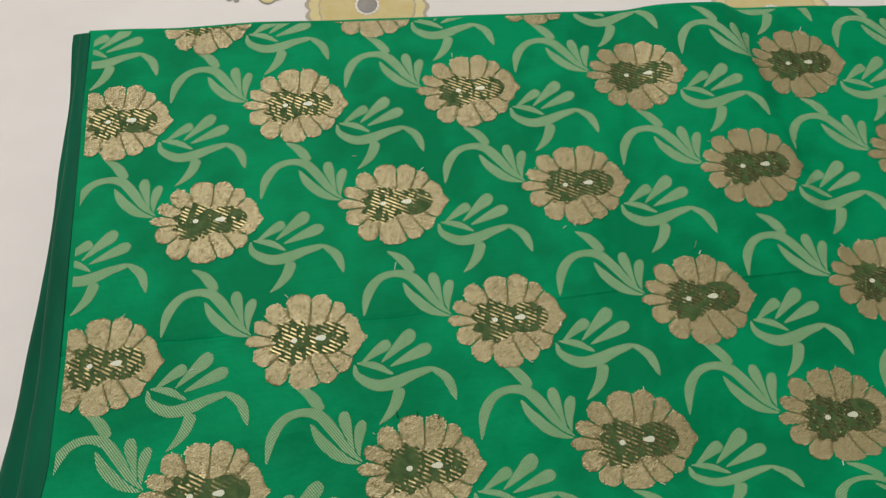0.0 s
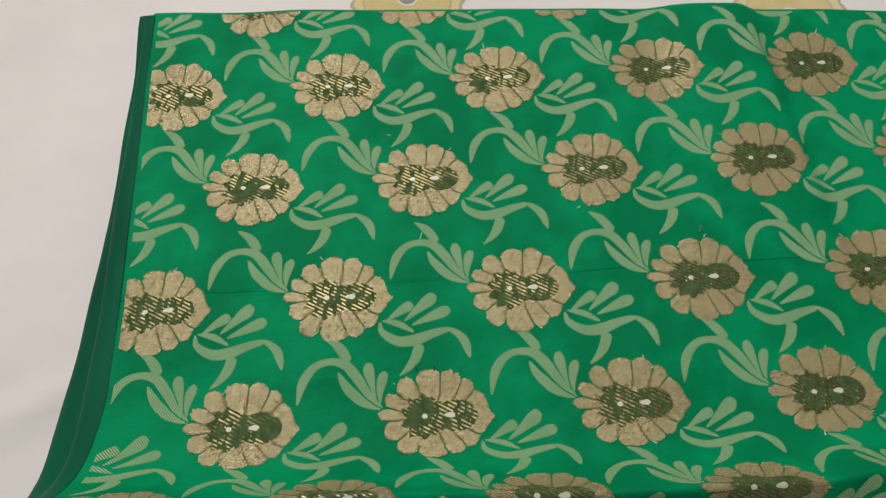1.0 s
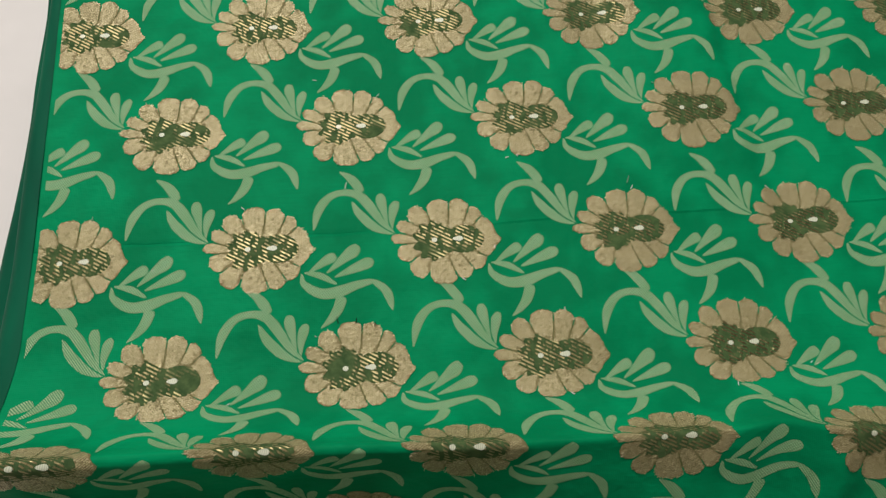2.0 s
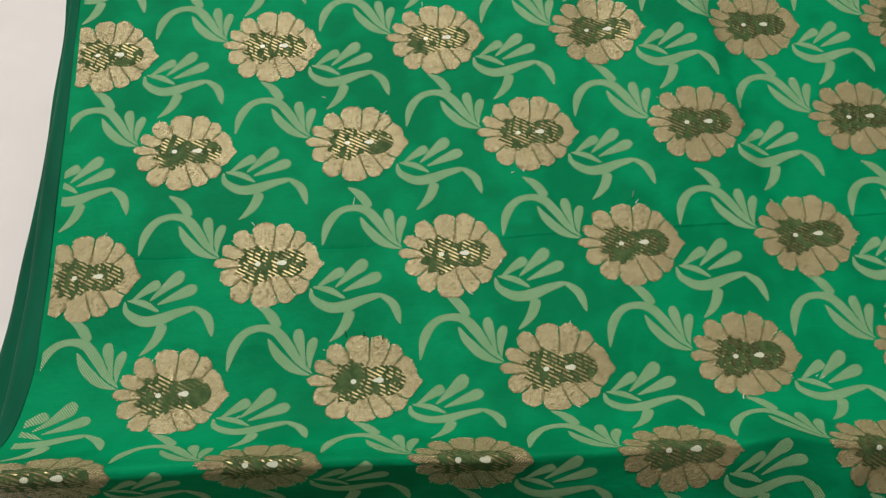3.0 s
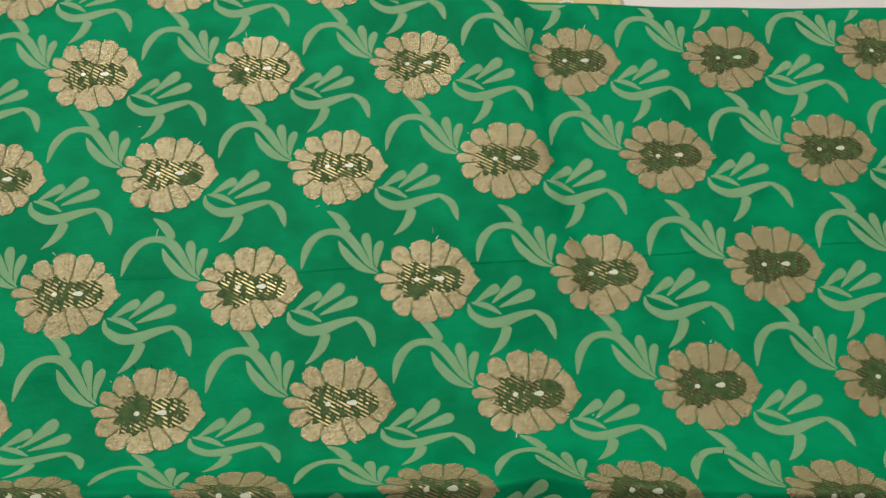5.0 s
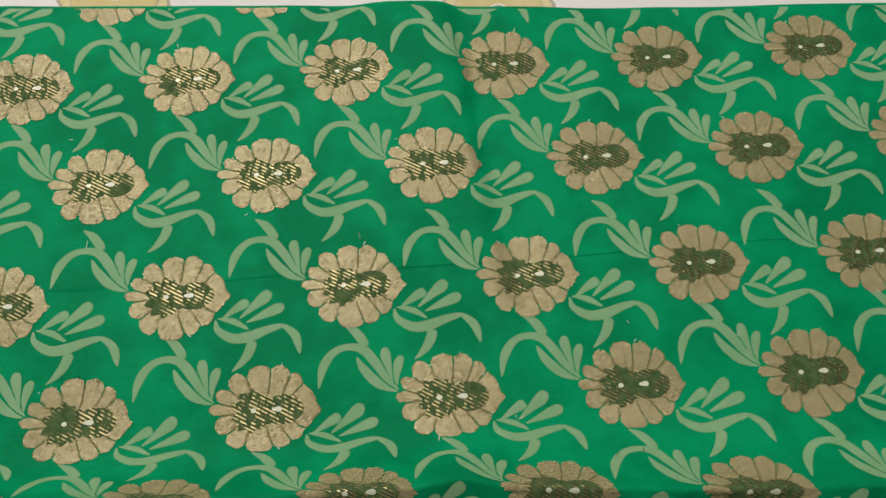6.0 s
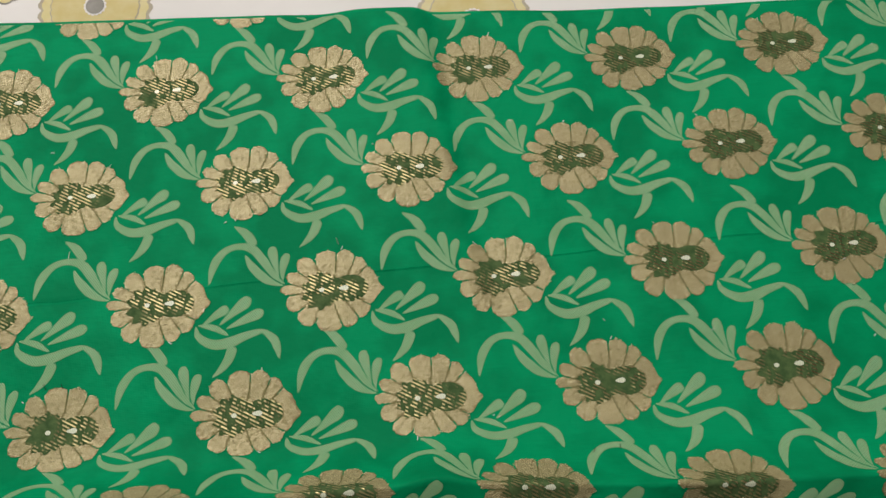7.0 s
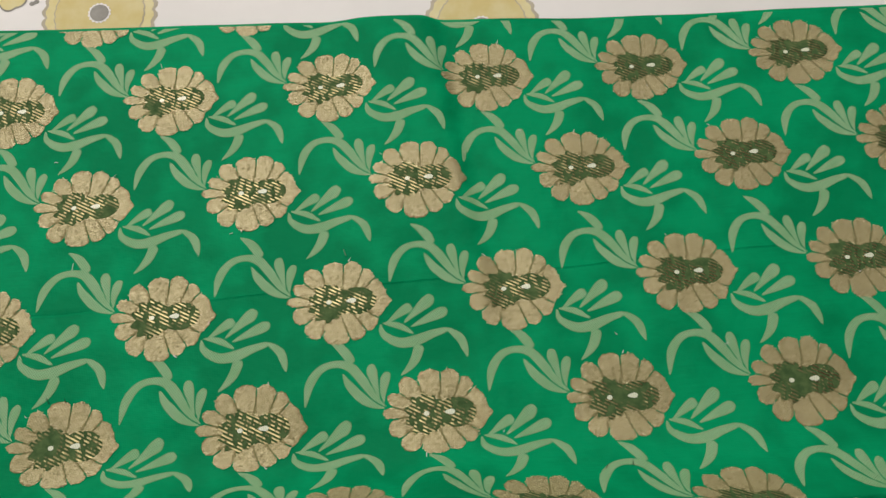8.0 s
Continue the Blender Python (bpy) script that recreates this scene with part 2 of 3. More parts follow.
def medallion(cx, cy):
    print_patch("medallion_edge", ring_shape(cx, cy, 0.0316, 26, 0.07), TAUPE, 0.00015, "taupe scalloped printed outline")
    print_patch("medallion", ring_shape(cx, cy, 0.0294, 26, 0.05), YELLOW, 0.0003, "pale yellow printed round medallion")
    print_patch("medallion_ring", ring_shape(cx, cy, 0.0247, 34, 0.03), TAUPE, 0.00045, "thin taupe printed ring")
    print_patch("medallion_disc", ring_shape(cx, cy, 0.0240, 34, 0.03), OCHRE, 0.0006, "ochre printed disc")
    print_patch("medallion_halo", ring_shape(cx, cy, 0.0063, 16, 0.12), COTTON, 0.00075, "white dotted ring")
    print_patch("medallion_eye", ring_shape(cx, cy, 0.0050), GREY, 0.0009, "grey printed eye")


def sprig_print(cx, cy):
    """Printed yellow bud between grey berries on thin stalks."""
    print_patch("bud_edge", ring_shape(cx, cy, 0.0098, 5, 0.12, 1.3, 40), GREY, 0.00015)
    print_patch("bud", ring_shape(cx, cy, 0.0090, 5, 0.12, 1.3, 40), YELLOW, 0.0003, "yellow printed bud")
    for side, reach in ((-1, 1.0), (1, 0.66)):
        stem = [(0.008 + 0.0017 * k, -0.008 + 0.0016 * k - 0.00012 * k * k) for k in range(11)]
        line = [(x, y + 0.0004) for x, y in stem] + [(x, y - 0.0004) for x, y in reversed(stem)]
        print_patch("stalk", [(cx + side * x * reach, cy + y) for x, y in line], GREY, 0.00018)
        for dx, dy, r in ((0.0135, -0.001, 0.0030), (0.0180, 0.004, 0.0026), (0.0215, -0.0005, 0.0020), (0.0245, 0.004, 0.0020), (0.0205, -0.0075, 0.0016), (0.0170, -0.0085, 0.0016), (0.0245, -0.0035, 0.0017)):
            print_patch("berry", ring_shape(cx + side * dx * reach, cy + dy, r, 5, 0.16, 0.85, 20), GREY, 0.0002)


medallion(-0.118, 0.062)
medallion(0.0865, 0.036)
sprig_print(-0.166, 0.080)


# ---- the folded green cloth ----
LEFT, RIGHT = -0.2515, 0.46
APART, ROW = 0.080, 0.0555
# the weave is not quite even from row to row
DRIFT = {0: 0.0010, 1: 0.0013, 2: -0.0017}
ROLL, CREST, SLOPE, RISE = -0.170, -0.2205, radians(37), 0.018
FRONT = -0.405


def crest_line(u):
    """How far out the front fold stands."""
    return -0.2025 - 0.03 * u - 0.035 * max(0.0, u - 0.01) + 0.0008 * math.sin(u * 31) + 0.003 * math.exp(-((u - 0.046) / 0.012) ** 2)


def strip(u):
    """Breadth of the shoulder that leans forward before the fold turns down."""
    return 0.0015 * step((-0.035 - u) / 0.02)


def bend(u):
    """Radius of the front fold."""
    return 0.0022 + 0.0006 * math.sin(u * 23)


def back_line(u):
    return 0.0398 - 0.055 * u


def step(x):
    return 1 / (1 + math.exp(-max(-30, min(30, x))))


def flare(v):
    """The cloth's end spreads outwards near the front fold."""
    t = max(0.0, min(1.0, (-0.145 - v) / 0.07))
    return t * t * (3 - 2 * t)


def swell(u, v):
    """Height of the cloth's soft waves over its flat top."""
    back = step((v + 0.055) / 0.02)
    z = 0.0052 * step((u - 0.015) / 0.005) * (1 - step((u - 0.115) / 0.02)) * back
    z -= 0.0052 * step((u - 0.060 - 0.10 * (0.03 - v)) / 0.0019) * step((v + 0.10) / 0.025) * (1 - step((u - 0.19) / 0.04))
    z += 0.0032 * noise.noise(Vector((u * 9, v * 9, 7.0))) + 0.0011 * noise.noise(Vector((u * 26, v * 20, 2.0)))
    return z


def cloth_place(u, v, lift=0.0):
    """Where the cloth's point (u, v) lies: flat on top, rising towards the front fold, turned down over it, then out on the sheet."""
    a, y, z = 0.0, v, swell(u, v)
    if v < ROLL:
        far = crest_line(u)
        t = min(1.0, (ROLL - v) / (ROLL - CREST))
        first = (ROLL - CREST) / (ROLL - far)
        g = (t ** 3 - 2 * t * t + t) * first + (3 * t * t - 2 * t ** 3) + (t ** 3 - t * t) * 0.75
        y = ROLL + (far - ROLL) * g
        z = swell(u, max(v, CREST)) + RISE * t * t
    if v < CREST:
        lead = min(CREST - v, strip(u))
        y, z = y - 0.95 * lead, z - 0.30 * lead
        s, r = CREST - v - lead, bend(u)
        tilt = SLOPE + 0.62 * step((-0.04 - u) / 0.03)
        a = min(s / r, tilt)
        rest = max(0.0, s - r * tilt)
        y -= r * math.sin(a) + rest * math.cos(tilt)
        z -= r * (1 - math.cos(a)) + rest * math.sin(tilt)
        z += min(1, rest / 0.012) * (1 + 1.3 * step((u - 0.06) / 0.015)) * (0.0034 * noise.noise(Vector((u * 24, v * 12, 11.0))) + 0.0022 * noise.noise(Vector((u * 75, v * 14, 3.0))))
        bed = 0.0958 * y - 0.0118 + 0.0022
        if z < bed:
            y -= (bed - z) * 0.6
            z = 0.0958 * y - 0.0118 + 0.0022
    x = u - 0.013 * flare(v) * math.exp(-max(0.0, u - LEFT) / 0.007)
    return SET @ Vector((x, y - lift * math.sin(a), z + lift * math.cos(a)))


def lay(bm, lift=lambda c: 0.0):
    """Carries a bmesh drawn flat in (u, v) onto the cloth, and keeps (u, v) as its UVs."""
    uv = bm.loops.layers.uv.new("UVMap")
    for face in bm.faces:
        for loop in face.loops:
            loop[uv].uv = loop.vert.co.xy
    for vert in bm.verts:
        vert.co = cloth_place(vert.co.x, vert.co.y, lift(vert.co))
    return bm


def cloth_mesh():
    bm = bmesh.new()
    cols, rows = 300, 300
    grid = []
    for i in range(cols + 1):
        u = LEFT + (RIGHT - LEFT) * i / cols
        lo, hi = FRONT, back_line(u)
        grid.append([bm.verts.new((u, lo + (hi - lo) * j / rows, 0)) for j in range(rows + 1)])
    for a, b in zip(grid, grid[1:]):
        for j in range(rows):
            bm.faces.new((a[j], b[j], b[j + 1], a[j + 1]))
    lay(bm)
    # the back fold turns down to the layers below
    uv = bm.loops.layers.uv[0]
    last = [c[-1] for c in grid]
    for k in range(1, 6):
        a = math.pi * k / 5
        ring = [bm.verts.new(v.co + Vector((0, 0.0022 * math.sin(a), -0.0022 * (1 - math.cos(a))))) for v in [c[-1] for c in grid]]
        for i in range(cols):
            face = bm.faces.new((last[i], last[i + 1], ring[i + 1], ring[i]))
            for loop in face.loops:
                loop[uv].uv = (LEFT + (RIGHT - LEFT) * i / cols, 0.06 + 0.001 * k)
        last = ring
    bmesh.ops.recalc_face_normals(bm, faces=bm.faces)
    return bm


saree = tagged(new("folded_saree"), "folded green silk saree with woven gold flowers on bed sheet", "saree")
part("cloth", cloth_mesh(), SILK, saree, "bright green silk with a soft sheen")


def clip(bm):
    """Cuts a flat motif at the cloth's end, its back fold and its front edge."""
    bmesh.ops.bisect_plane(bm, geom=bm.verts[:] + bm.edges[:] + bm.faces[:], plane_co=(LEFT + 0.0030, 0, 0), plane_no=(-1, 0, 0), clear_outer=True)
    bmesh.ops.bisect_plane(bm, geom=bm.verts[:] + bm.edges[:] + bm.faces[:], plane_co=(0, back_line(0) - 0.0004, 0), plane_no=(0.055, 1, 0), clear_outer=True)
    bmesh.ops.bisect_plane(bm, geom=bm.verts[:] + bm.edges[:] + bm.faces[:], plane_co=(0, FRONT + 0.001, 0), plane_no=(0, -1, 0), clear_outer=True)
    return bm


def far_side(a, mid, long, high):
    """How far the ray at the angle a from the flower's middle runs to the far side of an oval at (mid, 0)."""
    c, s = math.cos(a), math.sin(a)
    p, q = (c / long) ** 2 + (s / high) ** 2, c * mid / long ** 2
    root = q * q - p * ((mid / long) ** 2 - 1)
    return (q + math.sqrt(root)) / p if root > 0 else 0.0


def centre_rim(a):
    """The dark centre: a spiky round left half and a long smooth right half."""
    left = far_side(a, -0.0052, 0.0077, 0.0086) * (1 + 0.10 * math.cos(a * 15))
    return max(left, far_side(a, 0.0079, 0.0085, 0.0063), 0.0060)


# petals by their side lines: degrees at the rim, degrees at the centre, radius of the notch there (mm), and the next petal's reach
SIDES = [(-27, -24, 19.4, 21.9), (32, 24, 19.5, 20.6), (53, 38, 18.9, 20.4), (81, 76, 17.6, 19.6), (117, 124, 15.6, 21.4), (147, 150, 17.8, 22.3), (167, 170, 19.2, 23.7),
         (183, 183, 19.2, 21.8), (211, 206, 17.6, 21.0), (243, 232, 16.2, 19.8), (284, 276, 17.8, 19.7), (309, 316, 18.4, 20.3), (333, 336, 19.4, 21.9)]


def flower_rim(a):
    """The flower's outline at the angle a."""
    deg = (math.degrees(a) + 27) % 360 - 27
    for (a0, _, n0, reach), (a1, _, n1, _) in zip(SIDES, SIDES[1:]):
        if a0 <= deg <= a1:
            k = 2 * (deg - a0) / (a1 - a0) - 1
            notch = n0 + (n1 - n0) * (k + 1) / 2
            r = notch + (reach - notch) * (1 - abs(k) ** (2.4 if a1 - a0 < 31 else 3.6))
            if a0 < 0:
                r = notch + (reach - notch) * (1 - abs(k) ** 3) + 2.1 * math.exp(-((deg + 3) / 5) ** 2)
            return r / 1000
    return 0.019


def petal(bm, cx, cy, which, rnd):
    steps, rings = 14, 5
    (a0, b0, _, _), (a1, b1, _, _) = SIDES[which], SIDES[which + 1]
    grid = []
    long = rnd.uniform(0.975, 1.02)
    for i in range(steps + 1):
        k = 2 * i / steps - 1
        out, inn = radians(a0 + (a1 - a0) * i / steps), radians(b0 + (b1 - b0) * i / steps)
        wrapped = radians((math.degrees(out) + 27) % 360 - 27) if 0 < i < steps else out - 0.001 * k
        r1 = flower_rim(wrapped) * long * rnd.uniform(0.985, 1.015)
        r0 = centre_rim(inn) * 0.96
        # a thin gap runs between neighbours
        shrink = 0.00018 * (1 if k > 0.999 else -1 if k < -0.999 else k)
        row = []
        for j in range(rings + 1):
            t = j / rings
            a, r = inn + (out - inn) * t ** 0.7, r0 + (r1 - r0) * t
            shift = shrink * (0.5 + 0.9 * t) + rnd.uniform(-0.00012, 0.00012) * abs(k)
            x, y = r * math.cos(a) + shift * math.sin(a), r * math.sin(a) - shift * math.cos(a)
            row.append(bm.verts.new((cx + x, cy + y, (1 - k ** 4) * (0.35 + 0.65 * math.sin(math.pi * min(0.8, t))))))
        grid.append(row)
    for p, q in zip(grid, grid[1:]):
        for j in range(rings):
            bm.faces.new((p[j], p[j + 1], q[j + 1], q[j]))


def disc(bm, cx, cy, rim, rings=6, count=72):
    mid = bm.verts.new((cx, cy, 0))
    last = None
    for k in range(1, rings + 1):
        ring = []
        for i in range(count):
            a = 2 * math.pi * i / count
            a = (a + math.pi) % (2 * math.pi) - math.pi
            r = rim(a) * k / rings
            ring.append(bm.verts.new((cx + r * math.cos(a), cy + r * math.sin(a), 0)))
        for i in range(count):
            j = (i + 1) % count
            bm.faces.new((mid, ring[i], ring[j]) if last is None else (last[i], ring[i], ring[j], last[j]))
        last = ring


def thread_ends(bm, cx, cy, rnd):
    """Short cut ends of the metal thread that stand out round a flower's rim."""
    for k in range(34):
        a = rnd.uniform(-math.pi, math.pi)
        r = flower_rim(a) * rnd.uniform(0.91, 0.99)
        way = Vector((math.cos(a), math.sin(a), 0))
        way.rotate(Euler((0, 0, rnd.uniform(-0.7, 0.7))))
        side = Vector((-way.y, way.x, 0)) * rnd.uniform(0.00012, 0.0002)
        foot = Vector((cx + r * math.cos(a), cy + r * math.sin(a), 0))
        tip = foot + way * rnd.uniform(0.0004, 0.0011)
        tip.z = rnd.uniform(0.0001, 0.0006)
        up = Vector((0, 0, 0.00025))
        low = [bm.verts.new(p) for p in (foot - side, foot + side, foot + up)]
        high = [bm.verts.new(p) for p in (tip - side * 0.7, tip + side * 0.7, tip + up)]
        for i in range(3):
            j = (i + 1) % 3
            bm.faces.new((low[i], low[j], high[j], high[i]))
        bm.faces.new(high)


def gold_floats(bm, cx, cy, rnd):
    """Short metal floats in slanting rows over the petals, each lying at a tilt of its own."""
    way, across = Vector((math.cos(radians(33)), math.sin(radians(33)))), Vector((-math.sin(radians(33)), math.cos(radians(33))))
    for i in range(-27, 28):
        for j in range(-34, 35):
            mid = way * (0.00108 * (i + 0.5 * (j % 2))) + across * (0.00074 * j)
            mid += Vector((rnd.uniform(-0.00012, 0.00012), rnd.uniform(-0.00012, 0.00012)))
            a, r = math.atan2(mid.y, mid.x), mid.length
            if r > flower_rim(a) * 0.992 or r < centre_rim(a) * 1.04 or rnd.random() < 0.03:
                continue
            # none across the thin gaps between the petals
            deg = (math.degrees(a) + 27) % 360 - 27
            out = ((r - centre_rim(a)) / (flower_rim(a) - centre_rim(a))) ** 0.7
            if any(abs(deg - q - (p - q) * out) * r < 0.028 for p, q, _, _ in SIDES):
                continue
            stray = 3.2 if rnd.random() < 0.08 else 1.0
            lean, roll = rnd.gauss(0, 0.07) * stray, rnd.gauss(0.02, 0.11) * stray
            long, wide = rnd.uniform(0.00036, 0.00048), rnd.uniform(0.00018, 0.00025)
            corners = []
            for p, q in ((-1, -0.7), (1, -1), (1, 0.7), (-1, 1)):
                at = mid + way * (long * p) + across * (wide * q)
                corners.append(bm.verts.new((cx + at.x, cy + at.y, long * p * lean + wide * q * roll)))
            bm.faces.new(corners)


def flower(u, v):
    """One woven flower: petals, centre and the two cream drops; (u, v) is its first drop."""
    rnd = random.Random(round(u * 4000) * 7919 + round(v * 4000))
    cx, cy = u + 0.0046, v - 0.0003
    bm = bmesh.new()
    disc(bm, cx, cy, lambda a: flower_rim(a) * 0.80)
    clip(bm)
    if not bm.faces:
        return bm.free()
    whole = part("flower", lay(bm, lambda c: 0.00014), GROUND, saree)
    for which in range(len(SIDES) - 1):
        bm = bmesh.new()
        petal(bm, cx, cy, which, rnd)
        clip(bm)
        if bm.faces:
            part("petal", lay(bm, lambda c: 0.00018 + 0.00012 * c.z), ZARI, whole)
        else:
            bm.free()
    bm = bmesh.new()
    gold_floats(bm, cx, cy, rnd)
    clip(bm)
    if bm.faces:
        tagged(part("gold_thread", lay(bm, lambda c: 0.00038 + c.z), FLOAT, whole, "bright copper-gold metal thread floats", False), kind="stuff")
    else:
        bm.free()
    bm = bmesh.new()
    thread_ends(bm, cx, cy, rnd)
    clip(bm)
    if bm.faces:
        tagged(part("fringe", lay(bm, lambda c: 0.00026 + c.z), ENDS, whole, "short cut gold thread ends"), kind="stuff")
    else:
        bm.free()
    bm = bmesh.new()
    disc(bm, cx, cy, lambda a: centre_rim(a) * 1.03)
    clip(bm)
    if bm.faces:
        part("flower_centre", lay(bm, lambda c: 0.0003), OLIVE, whole, "dark olive thread centre with loose gold floats")
    else:
        bm.free()
    for dx, rx, ry, point in ((0.0, 0.0012, 0.0010, 0.0), (0.0101, 0.0023, 0.0014, 0.5)):
        bm = bmesh.new()
        disc(bm, u + dx, v, lambda a: 1 / math.sqrt((math.cos(a) / rx) ** 2 + (math.sin(a) / ry) ** 2) * (1 - point * 0.5 * (1 - math.cos(a)) * abs(math.sin(a))), 3, 16)
        clip(bm)
        if bm.faces:
            part("drop", lay(bm, lambda c: 0.00045), CREAM, whole, "cream thread drop")
        else:
            bm.free()


# strokes of (along, across, width) in millimetres from a flower's first drop
SPRIG_BELOW = [
    [(25.4, -12.0, 0.8), (31.7, -7.6, 3.6), (35.2, -5.6, 4.5), (37.0, -4.6, 2.7)],
    [(33.2, -12.4, 0.8), (40.8, -5.9, 4.2), (44.5, -3.0, 5.7), (46.5, -0.3, 3.1)],
    [(36.4, -14.4, 0.8), (45.1, -10.8, 4.0), (50.5, -8.7, 5.0), (52.9, -7.4, 2.4)],
    [(23.7, -11.8, 0.8), (30.7, -13.6, 2.9), (37.1, -17.6, 1.1)],
    [(22.6, -12.3, 0.8), (23.8, -17.2, 3.0), (30.7, -21.4, 4.4), (38.4, -20.8, 4.8), (45.0, -18.6, 3.8), (52.6, -16.8, 2.3)],
    [(52.4, -16.6, 1.9), (57.6, -21.2, 3.8), (59.4, -26.1, 3.1), (60.2, -30.3, 0.6)],
    [(39.4, -23.2, 4.7), (37.2, -29.0, 4.3), (33.9, -33.2, 2.7), (30.3, -36.2, 0.5)],
]
SPRIG_BEFORE = [
    [(-52.0, 7.4, 0.8), (-49.8, 16.6, 3.9), (-45.1, 22.9, 3.4), (-38.7, 25.0, 3.0), (-32.1, 23.3, 4.1), (-27.3, 17.6, 4.3), (-22.2, 9.6, 2.7), (-17.0, 4.5, 0.5)],
    [(-35.1, 20.3, 0.8), (-32.2, 14.6, 3.7), (-26.6, 8.4, 4.1), (-21.4, 5.2, 2.1), (-17.7, 4.0, 0.5)],
    [(-19.7, 7.7, 0.5), (-21.0, 13.4, 2.3), (-22.4, 20.1, 4.6), (-22.4, 23.7, 2.6)],
    [(-17.9, 6.4, 0.5), (-18.0, 11.1, 2.7), (-16.8, 16.5, 4.2), (-15.3, 19.5, 2.3)],
    [(-40.3, 35.3, 0.8), (-35.8, 32.2, 3.6), (-32.9, 28.6, 4.3), (-30.6, 25.0, 3.1)],
]


def stroke(bm, u, v, points):
    """A tapered leaf or stalk along a smooth line."""
    pts = [Vector(p) / 1000 for p in points]
    pts = [pts[0] * 2 - pts[1]] + pts + [pts[-1] * 2 - pts[-2]]
    line = []
    for i in range(1, len(pts) - 2):
        for k in range(5):
            t = k / 5
            a, b, c, d = pts[i - 1:i + 3]
            line.append(0.5 * (2 * b + (c - a) * t + (2 * a - 5 * b + 4 * c - d) * t * t + (3 * b - a - 3 * c + d) * t ** 3))
    line.append(pts[-2])
    grid = []
    for i, p in enumerate(line):
        way = (line[min(i + 1, len(line) - 1)] - line[max(i - 1, 0)]).xy.normalized()
        side = Vector((-way.y, way.x))
        w = max(0.0003, p.z) / 2
        if i in (0, len(line) - 1):
            w *= 0.6
        grid.append([bm.verts.new((u + p.x + side.x * w * k, v + p.y + side.y * w * k, 1 - k * k)) for k in (-1, -0.5, 0, 0.5, 1)])
    for a, b in zip(grid, grid[1:]):
        for j in range(4):
            bm.faces.new((a[j], a[j + 1], b[j + 1], b[j]))


def sprig(u, v, strokes, main):
    """One woven sprig: its long leaf, with the other leaves and stalks under it."""
    whole = None
    for i in [main] + [k for k in range(len(strokes)) if k != main]:
        bm = bmesh.new()
        stroke(bm, u, v, strokes[i])
        clip(bm)
        if not bm.faces:
            bm.free()
            continue
        bmesh.ops.recalc_face_normals(bm, faces=bm.faces)
        lay(bm, lambda c: (0.00014 if c.y < -0.195 else 0.00006) + 0.00001 * i + 0.00004 * c.z)
        if whole is None:
            whole = part("leaf_sprig", bm, LEAF, saree)
        else:
            part("leaf", bm, LEAF, whole)


# the two fold layers that show along the cloth's end
def fold_layer(name, inner, outer, top, low, curl, back, label):
    """A rounded fold running along the cloth's end, from inner to outer (functions of v), falling from top to low."""
    bm = bmesh.new()
    uv = bm.loops.layers.uv.new("UVMap")
    grid = []
    for i in range(81):
        v = -0.27 + (0.27 + back) * i / 80
        row = []
        for k in range(9):
            a = math.pi * curl * k / 8
            u = inner(v) + (outer(v) - inner(v)) * math.sin(a) ** 0.9 / 1.0
            z = top(v) + (low(v) - top(v)) * (1 - math.cos(a)) / (1 - math.cos(math.pi * curl))
            z += 0.0006 * noise.noise(Vector((u * 40, v * 18, low(v) * 90)))
            p = cloth_place(max(u, LEFT), v)
            row.append(bm.verts.new(p + Vector((min(0, u - LEFT), 0, z))))
        grid.append(row)
    for i, (a, b) in enumerate(zip(grid, grid[1:])):
        for k in range(8):
            face = bm.faces.new((a[k], b[k], b[k + 1], a[k + 1]))
            for loop, (ii, kk) in zip(face.loops, ((i, k), (i + 1, k), (i + 1, k + 1), (i, k + 1))):
                loop[uv].uv = (0.002 * kk, 0.0037 * ii)
    bmesh.ops.recalc_face_normals(bm, faces=bm.faces)
    return part(name, bm, BORDER, saree, label)


def near(v):
    """0 at the back of the cloth, 1 at its front fold."""
    return max(0.0, min(1.0, (0.05 - v) / 0.24))


fold_layer("fold_layer", lambda v: LEFT + 0.0008, lambda v: LEFT - 0.0050 - 0.0065 * near(v) + 0.005 * flare(v) + 0.0010 * noise.noise(Vector((v * 30, 7.3, 0))), lambda v: 0.0004, lambda v: -0.0045 - 0.008 * near(v), 0.85, 0.0530, "plain bottle-green border of the top fold")
fold_layer("fold_layer", lambda v: LEFT - 0.0015, lambda v: LEFT - 0.0095 - 0.0245 * near(v) ** 1.6 + 0.012 * flare(v) + 0.0016 * noise.noise(Vector((v * 26, 0.3, 0))), lambda v: -0.0055 - 0.0115 * near(v), lambda v: -0.007 - 0.022 * near(v), 0.62, 0.0580, "plain bottle-green border of the lower fold")


# ---- a second folded cloth, dark grey, farther up the bed ----
def other_cloth():
    bm = bmesh.new()
    bmesh.ops.create_grid(bm, x_segments=90, y_segments=70, size=0.5)
    for v in bm.verts:
        x, y = v.co.x * 0.4, v.co.y * 0.3
        edge = min(0.2 - abs(x), 0.15 - abs(y))
        z = 0.016 * (1 - math.exp(-edge / 0.004)) + 0.001 * noise.noise(Vector((x * 30, y * 30, 3)))
        v.co = Vector((x, y, z))
    uv = bm.loops.layers.uv.new("UVMap")
    for face in bm.faces:
        for loop in face.loops:
            loop[uv].uv = loop.vert.co.xy
    bmesh.ops.recalc_face_normals(bm, faces=bm.faces)
    return bm


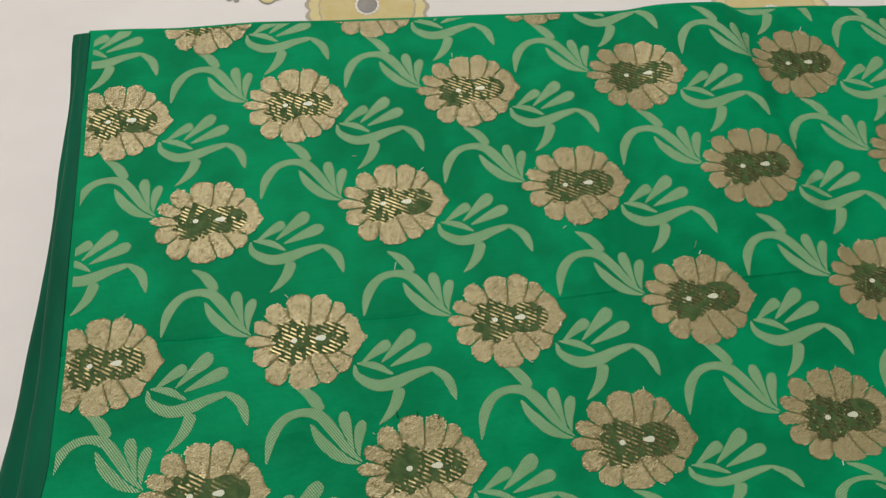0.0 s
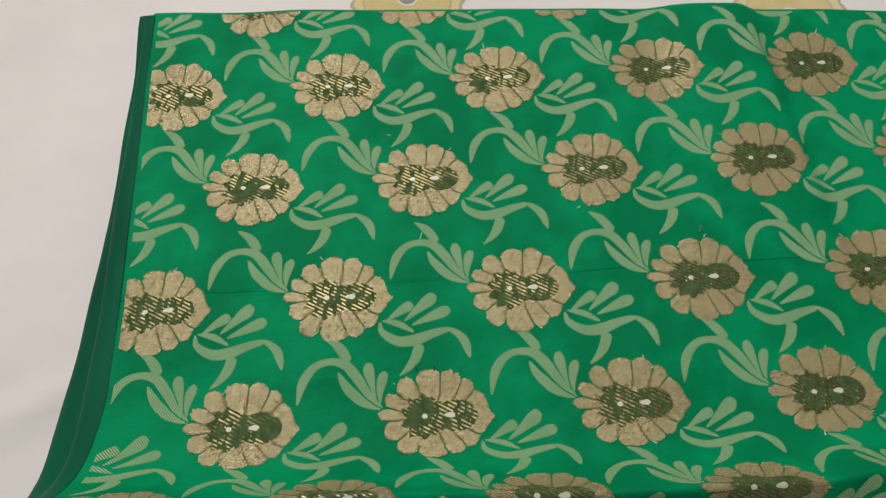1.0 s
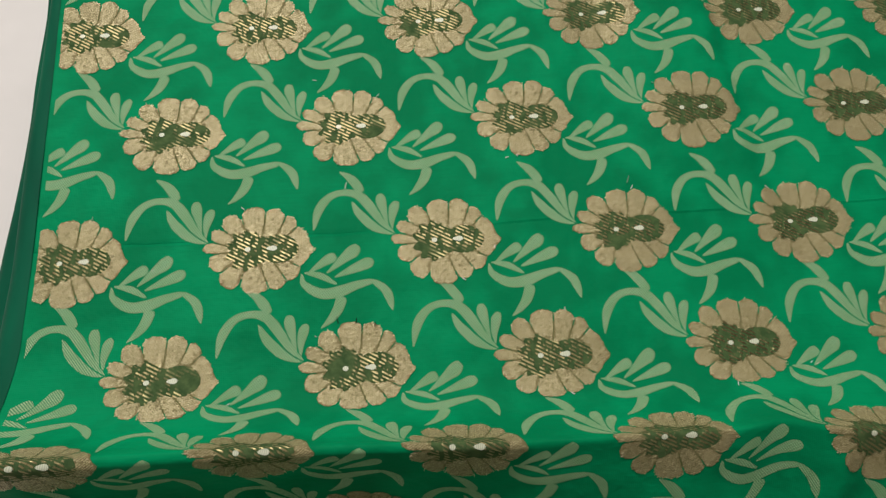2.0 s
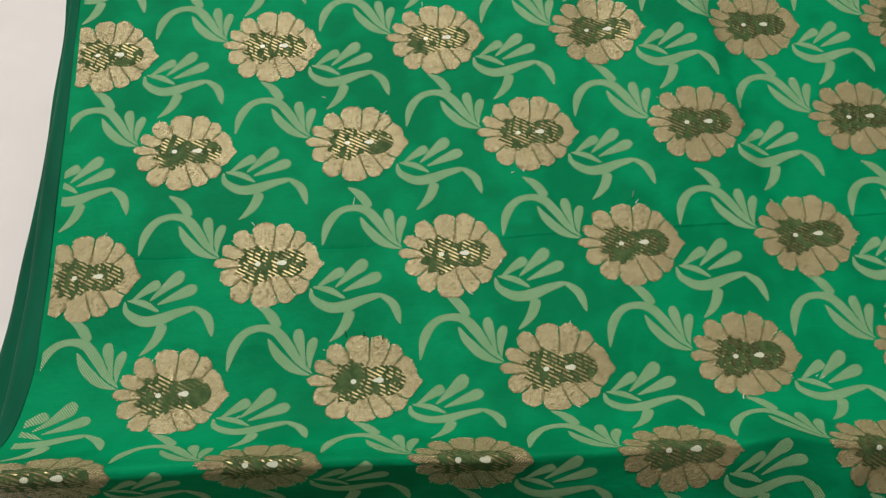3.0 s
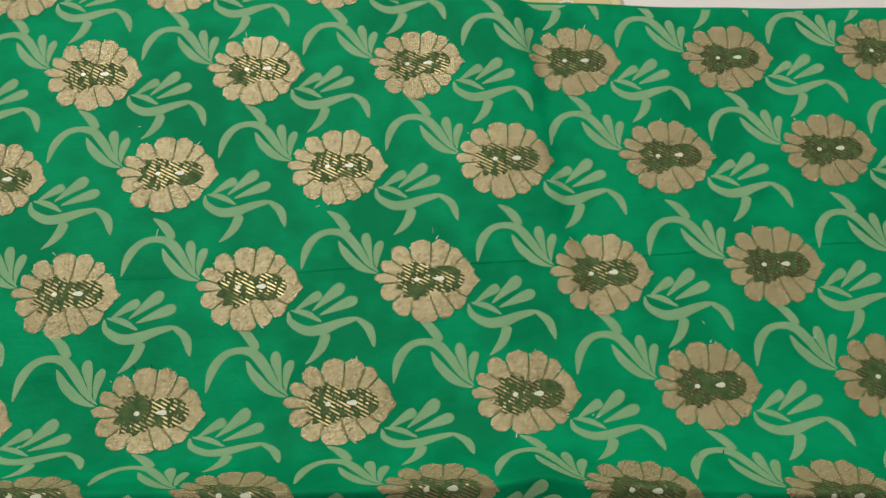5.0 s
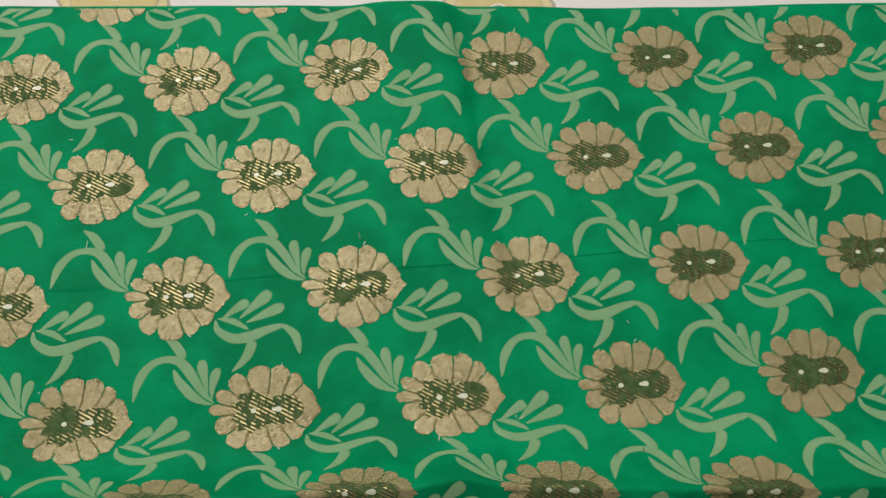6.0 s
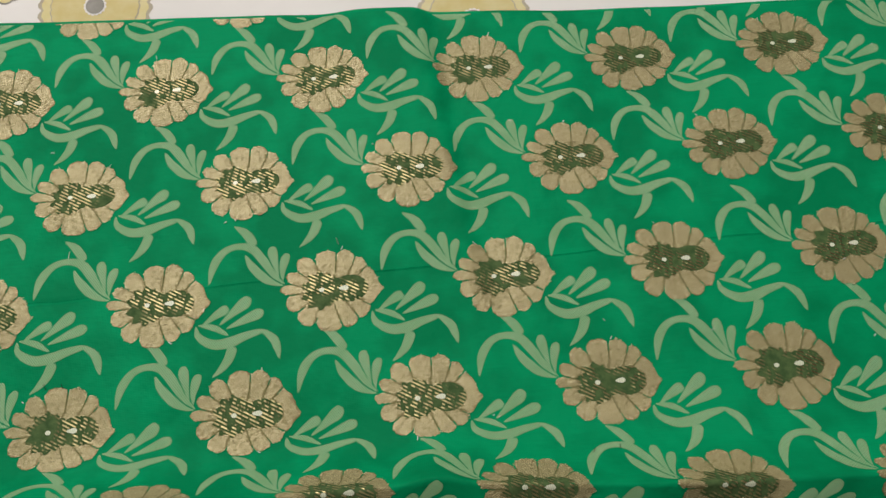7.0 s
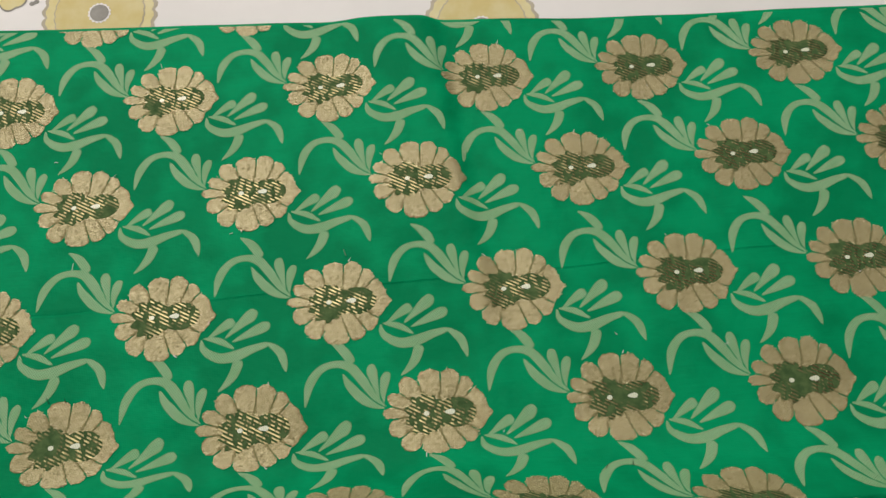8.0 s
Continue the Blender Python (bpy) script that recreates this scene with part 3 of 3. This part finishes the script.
dark = tagged(part("folded_cloth", other_cloth(), CHARCOAL), "dark grey folded cloth lying on the bed sheet", "cloth")
dark.matrix_world = Matrix.Translation((-0.329, 0.085, BED + 0.0016)) @ pose(0, 0, 0, 0, 0, 26) @ Matrix.Translation((-0.13, 0.153, 0))

# ---- woven flowers and sprigs, last ----
for r in range(-1, 7):
    for c in range(-1, 9):
        u, v = (c - 3 + (0.5 if r % 2 else 0)) * APART, -r * ROW + DRIFT.get(r, 0.0)
        # the weave is drawn in a little at the cloth's end
        pull = step((-0.19 - u) / 0.015)
        u, v = u + 0.0012 * pull, v - 0.0010 * pull
        flower(u, v)
        sprig(u, v, SPRIG_BELOW, 4)
        sprig(u, v, SPRIG_BEFORE, 0)


# ---- lint and snagged threads on the cloth ----
def loose_thread(u, v, long, lean, stand, material=FIBRE, label="pale loose fibre"):
    """A short fibre; stand is how far its end lifts off the cloth."""
    bm = bmesh.new()
    foot, turn = cloth_place(u, v, 0.0003), radians(lean)
    last = None
    for i in range(6):
        t = i / 5
        mid = foot + Vector((math.cos(turn) * long * t, math.sin(turn) * long * t * (1 - 0.2 * t), stand * t * (1.3 - 0.3 * t)))
        ring = [bm.verts.new(mid + Vector((0.00017 * math.cos(a), 0.00017 * math.sin(a), 0.0001 * math.cos(a + 1)))) for a in (0, 1.57, 3.14, 4.71)]
        if last:
            for k in range(4):
                bm.faces.new((last[k], last[(k + 1) % 4], ring[(k + 1) % 4], ring[k]))
        last = ring
    bmesh.ops.recalc_face_normals(bm, faces=bm.faces)
    part("loose_thread", bm, material, saree, label)


loose_thread(0.0085, -0.0905, 0.0020, 100, 0.0045)
loose_thread(-0.1180, -0.0860, 0.0035, 75, 0.001)
for u, v, long, lean in ((-0.1225, -0.1475, 0.0032, 95), (-0.1150, -0.1480, 0.0024, 84), (-0.1075, -0.1495, 0.0018, 70), (0.1235, -0.1990, 0.0022, 100), (0.1120, -0.2005, 0.0020, 80)):
    loose_thread(u, v, long, lean, 0.0022, DARK_FIBRE, "dark cut thread end")
# scattered lint; its white colour stands in for small glints
chance = random.Random(5)
for _ in range(16):
    loose_thread(chance.uniform(-0.235, 0.30), chance.uniform(-0.18, 0.02), chance.uniform(0.0006, 0.0016), chance.uniform(0, 180), chance.uniform(0.0, 0.0006))
# fibres standing out of the flowers' edges
for r in range(0, 4):
    for c in range(0, 8):
        u, v = (c - 3 + (0.5 if r % 2 else 0)) * APART, -r * ROW + DRIFT.get(r, 0.0)
        for _ in range(chance.choice((0, 1, 1, 2))):
            a = radians(chance.uniform(30, 150) if chance.random() < 0.7 else chance.uniform(200, 330))
            reach = flower_rim((a + math.pi) % (2 * math.pi) - math.pi)
            if u + 0.004 + reach * math.cos(a) > LEFT + 0.002:
                loose_thread(u + 0.004 + reach * math.cos(a), v + reach * math.sin(a), chance.uniform(0.0008, 0.0022), math.degrees(a) + chance.uniform(-30, 30), chance.uniform(0.0002, 0.0012))
